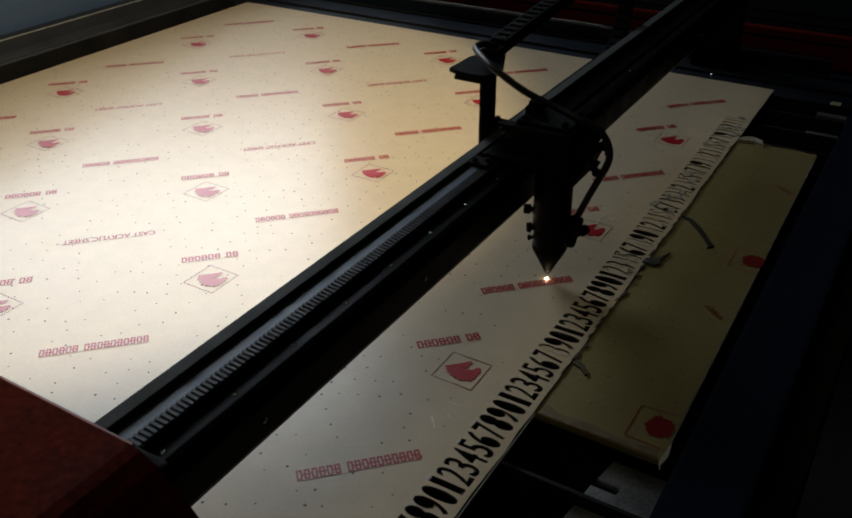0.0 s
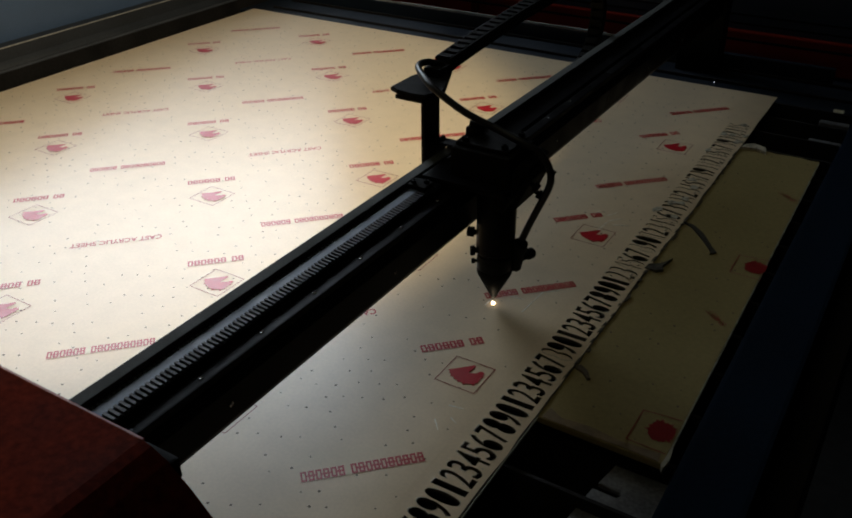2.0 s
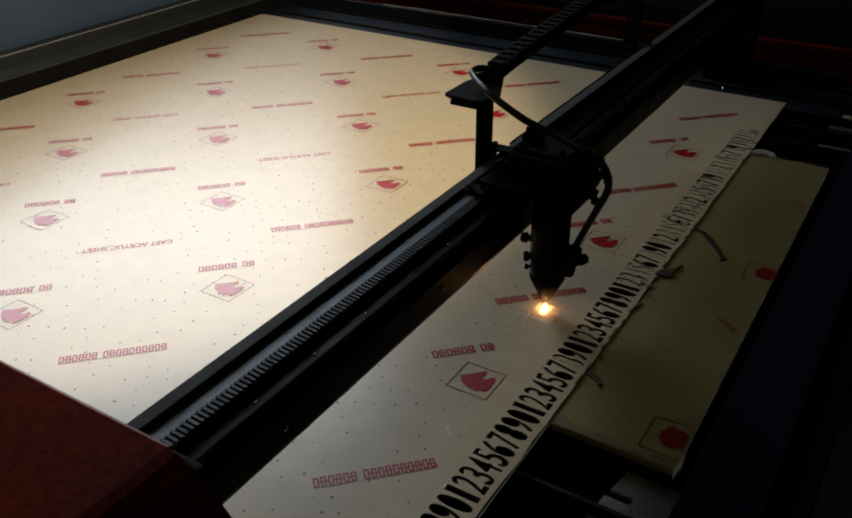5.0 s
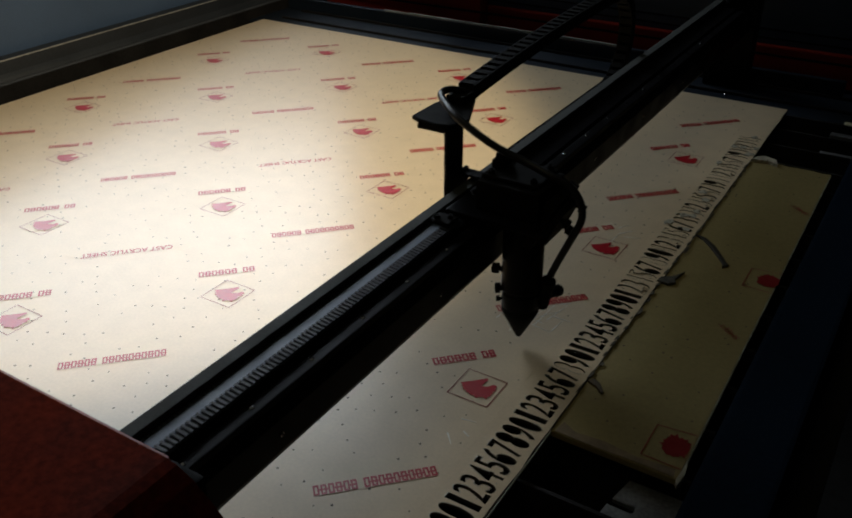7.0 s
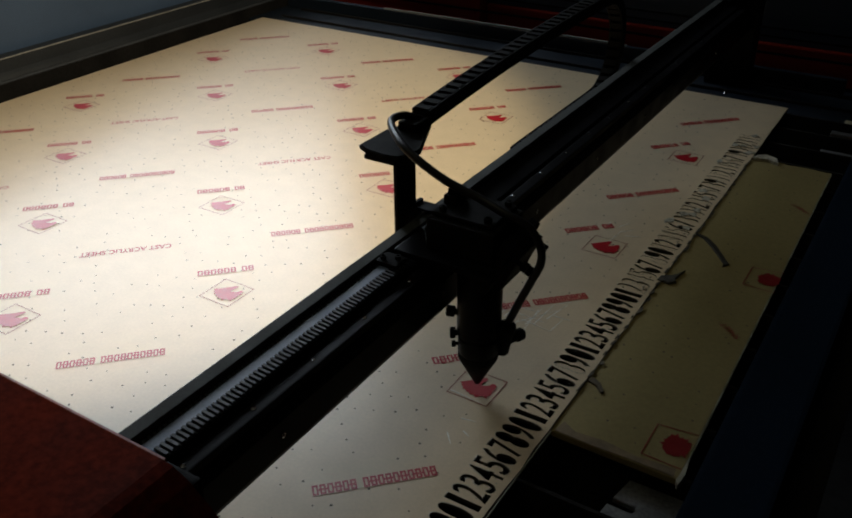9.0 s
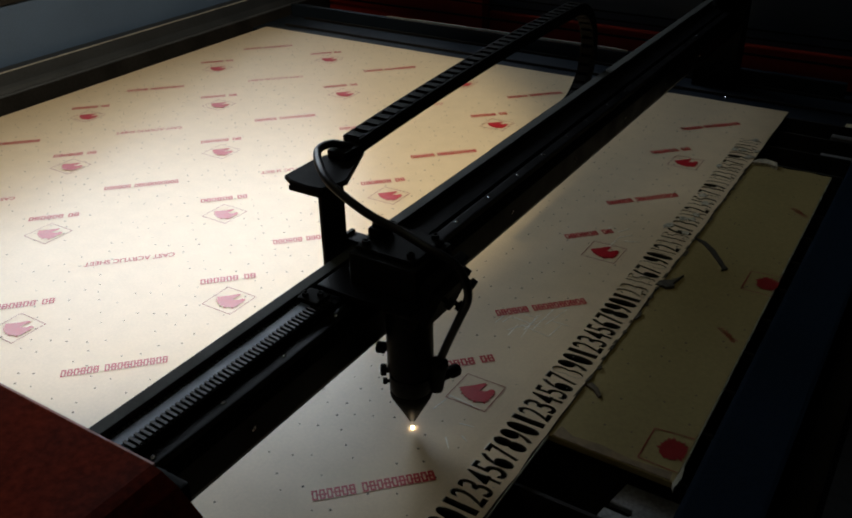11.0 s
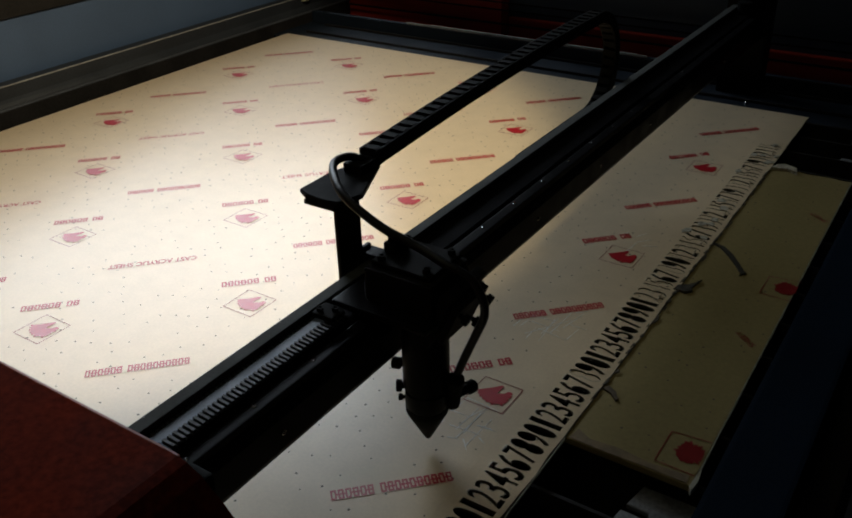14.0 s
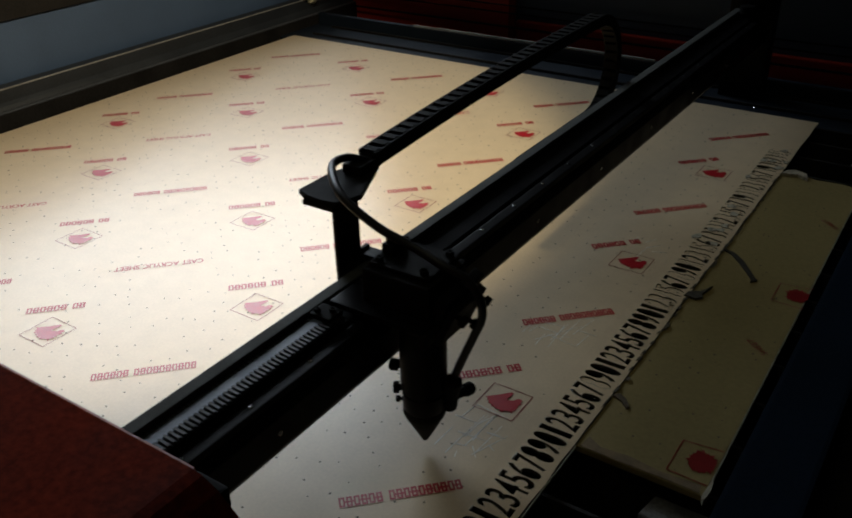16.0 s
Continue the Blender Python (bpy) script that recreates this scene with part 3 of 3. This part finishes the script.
def build_offcut():
    sh = thing("acrylic_offcut", "narrow acrylic offcut under worn tan paper beside the large sheet", "acrylic sheet")
    random.seed(21)
    pts = [(-0.0008, -0.013 + 0.001), (0.091, -0.013), (0.0905, 0.10), (0.0895, 0.27), (0.0875, 0.557)]
    pts += [(0.087 - 0.085 * k / 9, 0.557 + random.uniform(-0.002, 0.002)) for k in range(1, 9)]
    pts += [(-0.0008, 0.555)]
    part("sheet_body", extrude_poly(pts, -0.0065, -0.0016, 0.0004), PAPER_OLD, sh, "worn tan masking paper, toned down for shade")
    part("edge_face", box(0.0905, 0.0918, -0.0135, 0.555, -0.0064, -0.002), ACRYLIC, sh, "pale cut edge").matrix_basis = pose(0, 0, 0, 0, 0, 0.35)
    part("torn_paper", extrude_poly([(0.002, -0.011), (0.03, -0.012), (0.06, -0.0115), (0.088, -0.012), (0.087, -0.004), (0.06, -0.006), (0.035, -0.003), (0.015, -0.005), (0.004, 0.001)], -0.0015, -0.0011), material("bare_cardboard", (0.20, 0.145, 0.080), 0.7, vary=0.25, scale=60), sh, "torn strip where the paper is peeled")
    part("frayed_corner", extrude_poly([(0.0900, -0.0138), (0.0922, -0.0175), (0.0932, -0.0130), (0.0938, -0.0060), (0.0924, 0.0060), (0.0912, 0.0000)], -0.0062, -0.0012), ACRYLIC, sh, "pale frayed corner")
    w = 0.021
    for cx, cy in ((0.0765, 0.018), (0.0785, 0.278)):
        bm = bmesh.new()
        q = [(-w * 0.72, -w * 0.95), (0.0135, -w * 1.0), (0.0135, w * 0.9), (-w * 0.72, w * 0.75)]
        for k in range(2, 5):
            a, b = Vector((*q[k % 4], 0)), Vector((*q[(k + 1) % 4], 0))
            n = Vector((b.y - a.y, a.x - b.x, 0)).normalized() * 0.0008
            bm.faces.new([bm.verts.new(v) for v in (a, b, b - n, a - n)])
        lg = part("printed_logo", bm, INK_LINE, sh, "faded red printed logo")
        lg.location = (cx, cy, -0.0012)
        blob = bmesh.new()
        vs = []
        for k in range(34):
            r = 0.0112 - 0.0016 * (k % 2) + random.uniform(-0.0016, 0.0012)
            vs.append(blob.verts.new((min(0.0118, r * math.cos(k * math.tau / 34) + 0.003), 1.1 * r * math.sin(k * math.tau / 34), 0)))
        blob.faces.new(vs)
        part("printed_mark", blob, INK_LINE, lg).location = (0.001, 0, 0.0001)
    words = glyph_mesh("SHEET", 0.0085, INK_LINE)
    for x, y, r in ((0.074, 0.178, -42), (0.076, 0.444, -42)):
        p = part("printed_phrase", words, None, sh, "faded red printed word")
        p.location, p.rotation_euler = (x, y, -0.0012), (0, 0, radians(r + 180))
    pts = [(random.uniform(0.004, 0.086), random.uniform(-0.005, 0.55)) for _ in range(70)]
    tagged(part("speckle", dots_mesh(pts, -0.0012), None, sh, "small dark dots in the paper"), kind="stuff")
    return sh


def build_scraps():
    t = thing("acrylic_sliver", "thin curved dark sliver of waste lying on the offcut", "offcut")
    mid = [(0.000, 0.330), (0.010, 0.326), (0.022, 0.313), (0.032, 0.299), (0.040, 0.287), (0.042, 0.282)]
    half = (0.0008, 0.0022, 0.0028, 0.0024, 0.0022, 0.004)
    a = [(x + h * 0.6, y + h * 0.8) for (x, y), h in zip(mid, half)]
    b = [(x - h * 0.6, y - h * 0.8) for (x, y), h in zip(mid, half)]
    part("sliver", extrude_poly(a[::-1] + b, -0.0015, 0.0004, 0.0003), material("sliver_brown", (0.030, 0.026, 0.018), 0.7, vary=0.4, scale=90), t)
    t = thing("paper_scrap", "torn grey scrap of masking film hanging over the cut edge", "scrap")
    part("scrap", extrude_poly([(-0.004, 0.222), (0.002, 0.223), (0.007, 0.222), (0.012, 0.228), (0.0095, 0.233), (0.013, 0.252), (0.007, 0.238), (0.001, 0.234), (-0.003, 0.231)], -0.0014, 0.0010, 0.0003), material("torn_film", (0.06, 0.055, 0.042), 0.6, vary=0.5, scale=140), t)
    t = thing("paper_scrap", "crumpled bit of masking paper at the offcut's end", "scrap")
    bm = extrude_poly([(0.000, 0.548), (0.018, 0.552), (0.030, 0.546), (0.026, 0.560), (0.012, 0.566), (0.004, 0.560)], -0.0014, 0.0020)
    part("scrap", bm, material("crumpled_film", (0.45, 0.42, 0.34), 0.35, vary=0.5, scale=160), t)
    t = thing("paper_scrap", "torn brown bit of paper beside the cut-out digits", "scrap")
    part("scrap", extrude_poly([(0.000, 0.053), (0.008, 0.050), (0.014, 0.044), (0.0155, 0.046), (0.010, 0.054), (0.003, 0.058)], -0.0014, 0.0004), material("brown_scrap", (0.10, 0.075, 0.045), 0.6, vary=0.4, scale=140), t)


# ---- gantry: its origin lies under the nozzle's axis ----
def build_gantry():
    g = thing("gantry_beam", "black aluminium gantry beam with a grey upper flange and toothed belt", "gantry", at=(HEAD[0][1], 0, 0))
    y0, y1 = -0.345, 0.835
    part("beam_body", profile_along([(-0.0660, 0.1050), (-0.0500, 0.1000), (-0.0210, 0.0735), (-0.0198, 0.0771), (-0.0200, 0.0975), (-0.0240, 0.1020), (-0.0352, 0.1035), (-0.0370, 0.1105), (-0.0564, 0.1118), (-0.0660, 0.1142)], y0, y1), BLACK, g, "black extruded beam")
    part("top_flange", box(-0.0658, -0.0568, y0, y1, 0.1144, 0.1190, bevel=0.0008), GREY_TOP, g, "dark grey flange")
    part("guide_rail", box(-0.0338, -0.0246, y0 + 0.02, y1 - 0.03, 0.1037, 0.1092, bevel=0.0012), BLACK, g, "polished black guide rail")
    screw = mesh_of("rail_screw", lathe([(0.0016, 0), (0.0016, 0.0010), (0.0011, 0.0012), (0.0009, 0.0006)], None, 10), STEEL, True)
    k = 0
    while -0.30 + 0.051 * k < y1 - 0.04:
        s = part("rail_screw", screw, None, g, "small bright screw head")
        s.location = (-0.0295, -0.302 + 0.051 * k, 0.1088)
        k += 1
    for yy in (-0.19, -0.02, 0.13, 0.26, 0.39, 0.52, 0.65):
        s = part("face_screw", screw, None, g, "small bright screw head")
        s.matrix_basis = Matrix.Translation((-0.0202, yy, 0.088)) @ pose(0, 0, 0, 0, 89, 0)
    # end block on the far sill
    part("end_block", box(-0.075, -0.012, 0.836, 0.868, -0.0118, 0.150, bevel=0.003), BLACK, g, "black end block")
    part("pulley", lathe([(0.010, -0.006), (0.010, 0.006), (0.004, 0.0075)], Matrix.Translation((-0.046, 0.820, 0.121)), 20), BLACK_MATT, g, "small dark pulley", True)
    part("near_end_block", box(-0.085, -0.010, -0.38, -0.346, 0.010, 0.128, bevel=0.003), BLACK, g)
    return g


# ---- cutting head; its origin lies on the sheet under the nozzle ----
def build_head():
    h = thing("laser_cutting_head", "black laser cutting head with conical nozzle, air hose and cable post", "laser head", at=(HEAD[0][1], HEAD[0][2], 0))
    part("nozzle", lathe([(0.0010, 0.0068), (0.0022, 0.0074), (0.0142, 0.0310), (0.0149, 0.0330), (0.0150, 0.0370)], None, 40), BLACK_MATT, h, "black conical nozzle", True)
    part("lens_tube", lathe([(0.0146, 0.0372), (0.0150, 0.0380), (0.0150, 0.0500), (0.0140, 0.0508), (0.0140, 0.0530), (0.0160, 0.0545), (0.0160, 0.1170)], None, 40), BLACK, h, "black lens tube", True)

    def knob(x, y, z, rz, r=0.0042, l=0.010):
        return lathe([(r * 0.55, 0), (r * 0.55, l * 0.4), (r, l * 0.42), (r * 1.02, l * 0.9), (r * 0.8, l)], Matrix.Translation((x, y, z)) @ pose(0, 0, 0, 0, 90, rz), 16)
    part("clamp_knob", knob(-0.0130, -0.0045, 0.0680, 198), BLACK_MATT, h, "", True)
    part("clamp_knob", knob(-0.0110, -0.0085, 0.0535, 212, 0.0042, 0.007), BLACK_MATT, h, "", True)
    part("lock_screw", knob(-0.0118, -0.0085, 0.0435, 212, 0.0024, 0.005), BLACK_MATT, h, "", True)
    bm = bmesh.new()
    add_lathe(bm, [(0.0055, -0.012), (0.0055, 0.010), (0.0062, 0.0105), (0.0062, 0.017), (0.0042, 0.019)], Matrix.Translation((0.0165, 0.0080, 0.047)) @ pose(0, 0, 0, 12, 14, 0), 14)
    add_lathe(bm, [(0.0036, 0), (0.0036, 0.009), (0.0048, 0.0095), (0.0048, 0.015), (0.0036, 0.0165)], Matrix.Translation((0.0175, 0.0120, 0.0450)) @ pose(0, 0, 0, -96, 0, -14), 14)
    part("air_fitting", bm, BLACK_MATT, h, "black elbow air fitting", True)
    part("carriage_plate", box(-0.0510, 0.0215, -0.0310, 0.040, 0.1172, 0.1215, bevel=0.0012), BLACK, h, "black carriage plate")
    part("slider", box(-0.0370, -0.0215, -0.026, 0.030, 0.1094, 0.1170, bevel=0.0012), BLACK, h)
    part("belt_clamp", box(-0.0560, -0.0395, -0.0460, -0.0320, 0.1150, 0.1185, bevel=0.001), BLACK_MATT, h)
    for x, y, z in ((-0.0520, -0.0420, 0.1186), (-0.0435, -0.0370, 0.1186), (-0.0450, 0.004, 0.1216), (-0.0450, 0.024, 0.1216)):
        part("cap_screw", lathe([(0.0022, 0), (0.0022, 0.0026), (0.0013, 0.0026), (0.0012, 0.0013)], Matrix.Translation((x, y, z)), 12), BLACK_MATT, h, "small cap screw", True)
    # the belt runs from its clamp towards the near end of the beam
    b0, b1 = -0.43, -0.033
    part("belt", box(-0.0530, -0.0450, b0, b1, 0.1120, 0.1150, bevel=0.0003), BELT, h, "blue-grey drive belt")
    part("belt_bed", box(-0.0449, -0.0372, b0, b1, 0.1118, 0.1132), BELT_LOW, h, "dark blue-grey belt bed")
    bm = bmesh.new()
    y = b0 + 0.002
    while y < b1 - 0.002:
        for (xa, xb, za, zb, w) in ((-0.0455, -0.0374, 0.1125, 0.1158, 0.0018), (-0.0545, -0.0528, 0.1122, 0.1158, 0.0018)):
            v = [bm.verts.new((x, yy, z)) for x in (xa, xb) for yy in (y, y + w) for z in (za, zb if x == xa else zb - 0.0005)]
            for f in ((0, 1, 3, 2), (4, 6, 7, 5), (0, 4, 5, 1), (2, 3, 7, 6), (1, 5, 7, 3), (0, 2, 6, 4)):
                bm.faces.new([v[k] for k in f])
        y += 0.0036
    bmesh.ops.recalc_face_normals(bm, faces=bm.faces)
    tagged(part("belt_teeth", bm, RACK, h, "fine dark belt teeth"), kind="stuff")
    # mirror block above the tube
    bm = bmesh.new()
    add_box(bm, -0.0320, 0.0190, -0.0200, 0.0240, 0.1217, 0.1455, bevel=0.002)
    part("mirror_block", bm, BLACK_MATT, h, "black mirror block")
    part("block_lid", box(-0.0300, 0.0150, -0.0150, 0.0220, 0.1457, 0.1490, bevel=0.0012), BLACK_MATT, h)
    tilt = Matrix.Translation((0.0195, 0.004, 0.122)) @ pose(0, 0, 0, 0, 24, 0)
    part("mirror_mount", box(-0.004, 0.004, -0.021, 0.024, -0.026, 0.018, bevel=0.0015, m=tilt), BLACK_MATT, h, "tilted mirror mount")
    part("mirror_plate", box(0.0060, 0.0105, -0.017, 0.020, -0.019, 0.013, bevel=0.001, m=tilt), BLACK_MATT, h)
    for y, z in ((-0.013, 0.008), (0.015, 0.008), (0.015, -0.014)):
        part("adjust_screw", lathe([(0.0018, -0.008), (0.0018, 0.003), (0.0038, 0.0032), (0.0038, 0.007)], tilt @ Matrix.Translation((0.0106, y, z)) @ pose(0, 0, 0, 0, 90, 0), 14), BLACK_MATT, h, "", True)
    for x, y in ((-0.024, 0.018), (0.010, 0.018), (-0.024, -0.011), (0.010, -0.011)):
        part("cap_screw", lathe([(0.0026, 0), (0.0026, 0.0034), (0.0015, 0.0034), (0.0014, 0.0018)], Matrix.Translation((x, y, 0.1491)), 12), BLACK_MATT, h, "", True)
    bm = bmesh.new()
    add_box(bm, -0.0290, -0.0190, -0.0020, 0.0120, 0.1491, 0.1560, bevel=0.0012)
    add_box(bm, -0.0270, -0.0200, 0.0000, 0.0080, 0.1558, 0.1605, bevel=0.0012)
    part("cable_clamp", bm, BLACK_MATT, h)
    # flat post for the chain, behind the beam's flange
    part("post_foot", box(-0.0735, -0.0512, 0.0265, 0.0385, 0.1216, 0.1240, bevel=0.0008), BLACK, h)
    part("cable_post", box(-0.0735, -0.0702, 0.0035, 0.0280, 0.0950, 0.1695, bevel=0.0008), BLACK, h, "flat black post")
    part("post_tab", box(-0.0735, -0.0702, 0.0276, 0.0380, 0.1100, 0.1262, bevel=0.0008), BLACK, h)
    part("post_arm", extrude_poly([(-0.1045, 0.0070), (-0.0955, 0.0020), (-0.0795, 0.0000), (-0.0680, 0.0020), (-0.0615, 0.0210), (-0.0720, 0.0450), (-0.0830, 0.0700), (-0.0960, 0.0700), (-0.1045, 0.0400)], 0.1697, 0.1730, 0.0008), BLACK_MATT, h, "angled black arm plate")
    part("arm_lip", box(-0.0960, -0.0700, 0.0005, 0.0030, 0.1660, 0.1696, bevel=0.0008), BLACK_MATT, h)
    part("chain_bracket", box(-0.0960, -0.0800, 0.0440, 0.0700, 0.1732, 0.1800, bevel=0.0012), BLACK_MATT, h)
    part("air_hose", tube_along([(-0.0865, 0.0660, 0.1760), (-0.0870, 0.0560, 0.1805), (-0.0935, 0.0470, 0.1840), (-0.0915, 0.0290, 0.1855), (-0.0700, 0.0050, 0.1855), (-0.0510, -0.0060, 0.1810), (-0.0260, -0.0060, 0.1690), (-0.0020, -0.0020, 0.1600), (0.0175, -0.0030, 0.1545), (0.0335, -0.0005, 0.1480), (0.0425, 0.0000, 0.1370), (0.0430, 0.0030, 0.1220), (0.0355, 0.0050, 0.1030), (0.0275, 0.0060, 0.0840), (0.0205, 0.0070, 0.0660)], 0.0029), HOSE, h, "black rubber air hose", True)
    return h


def build_chain():
    """Links of the cable chain, each a piece of its own."""
    c = thing("cable_chain", "black plastic cable chain looping over the gantry beam", "cable chain", at=(HEAD[0][1], 0, 0))
    bm = bmesh.new()
    for sx in (-1, 1):
        add_box(bm, sx * 0.0068 - 0.0011, sx * 0.0068 + 0.0011, -0.0068, 0.0068, -0.0058, 0.0058, bevel=0.0010)
    add_box(bm, -0.0058, 0.0058, -0.0050, 0.0014, 0.0042, 0.0062)
    add_box(bm, -0.0058, 0.0058, -0.0050, 0.0014, -0.0062, -0.0042)
    add_box(bm, -0.0056, 0.0056, -0.0067, 0.0067, -0.003, 0.003)
    me = mesh_of("link", bm, BLACK_MATT)
    return c, [part("link", me, None, c) for _ in range(61)]


def build_cover():
    c = thing("end_cover", "dark red painted sheet-metal cover over the gantry's near end", "cover")
    outer = [(-0.62, 0.2515), (0.0265, 0.2515), (0.0300, 0.2508), (0.0355, 0.2480), (0.0425, 0.2420), (0.0640, 0.2190), (0.0850, 0.1950), (0.0880, 0.1350)]
    inner = [(x - 0.004, z - 0.0035) for x, z in outer[:0:-1]] + [(-0.62, 0.2480)]
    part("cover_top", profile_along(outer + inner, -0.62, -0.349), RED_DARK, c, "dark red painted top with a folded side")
    part("cover_edge", box(-0.62, 0.0262, -0.3488, -0.3480, 0.2482, 0.2510), material("pale_red_edge", (0.42, 0.10, 0.07), 0.5, vary=0.3, scale=60), c, "thin paler edge")
    # the cover's dark corner notch, put in as a small black box
    part("corner_clip", box(0.0235, 0.0360, -0.3488, -0.3455, 0.2400, 0.2470, bevel=0.001), BLACK_MATT, c, "black box standing for the corner's dark notch")
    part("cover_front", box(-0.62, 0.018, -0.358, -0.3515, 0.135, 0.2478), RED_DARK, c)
    part("cover_foot", box(-0.62, 0.080, -0.62, -0.52, -0.16, 0.134), BLUE_SHADED, c)
    return c


def build_spark():
    s = thing("laser_spark", "small white-hot laser spark burning on the sheet", "spark", at=(HEAD[0][1], HEAD[0][2], 0))
    bm = bmesh.new()
    bmesh.ops.create_icosphere(bm, subdivisions=2, radius=0.0012)
    core = part("core", bm, CORE_GLOW, s, "white-hot core", True)
    bm = bmesh.new()
    bmesh.ops.create_icosphere(bm, subdivisions=2, radius=0.0024)
    random.seed(3)
    for v in bm.verts:
        v.co *= random.uniform(0.75, 1.2)
        v.co.z *= 0.95
    flare = part("flare", bm, FLARE_GLOW, s, "orange flare", True)
    return s, core, flare


build_frame()
build_bracket()
sheet, cuts = build_sheet()
build_offcut()
build_scraps()
gantry = build_gantry()
head = build_head()
chain, links = build_chain()
build_cover()
spark, core, flare = build_spark()

# when the spark burns small or large: seconds and size
BURN = [(0, 1), (0.5, 2), (1, 2), (1.5, 2), (2, 1), (2.5, 1), (3, 1), (3.5, 2), (4, 1), (4.2, 1), (5, 2), (6.3, 0), (6.5, 2), (7, 0), (7.5, 1), (8, 1), (8.5, 2), (9, 0), (9.2, 1), (10.2, 1),
        (11.3, 2), (11.5, 1), (12, 2), (12.5, 1), (13, 1), (13.5, 1), (14, 0), (14.5, 2), (15, 0), (15.5, 2), (16, 0)]


def chain_point(s, ys):
    """Place and tilt of the chain s metres from the head's bracket at ys."""
    r, low, anchor, length = 0.0530, 0.0877, 0.232, 0.708
    turn = (length - math.pi * r + ys + anchor) / 2
    run = turn - ys
    if s < run:
        u = s / run
        return ys + s, 0.1790 + (low + 2 * r - 0.1790) * (1 - (1 - u) ** 2), math.atan2((low + 2 * r - 0.1790) * 2 * (1 - u), run)
    if s < run + math.pi * r:
        a = (s - run) / r
        return turn + r * math.sin(a), low + r + r * math.cos(a), -a
    return turn - (s - run - math.pi * r), low, -math.pi


def motions():
    walk(gantry, [(t, pose(x, 0, 0)) for t, x, y in HEAD])
    walk(chain, [(t, pose(x, 0, 0)) for t, x, y in HEAD])
    walk(head, [(t, pose(x, y, 0)) for t, x, y in HEAD])
    walk(spark, [(t, pose(x, y, 0)) for t, x, y in HEAD])
    for k, ln in enumerate(links):
        rows = []
        for t, x, y in HEAD:
            yy, z, a = chain_point(0.004 + 0.01165 * k, y + 0.066)
            rows.append((t, Matrix.Translation((-0.0880, yy, z)) @ Matrix.Rotation(a, 4, "X")))
        walk(ln, rows)
    for c, when in cuts:
        walk(c, [(0, pose(0, 0, -0.0012)), (when - 0.3, pose(0, 0, -0.0012)), (when, pose(0, 0, 0)), (16, pose(0, 0, 0))])
    rest = 0.060
    for ob, size, z in ((core, 1, 0.0006), (flare, 2, 0.0012)):
        rows, last = [], None
        for t, b in BURN:
            now = z if b >= size else rest
            if last is not None and now != last:
                rows.append((t - 0.1, pose(0, 0, last)))
            rows.append((t, pose(0, 0, now)))
            last = now
        walk(ob, sorted(rows, key=lambda r: r[0]))


motions()
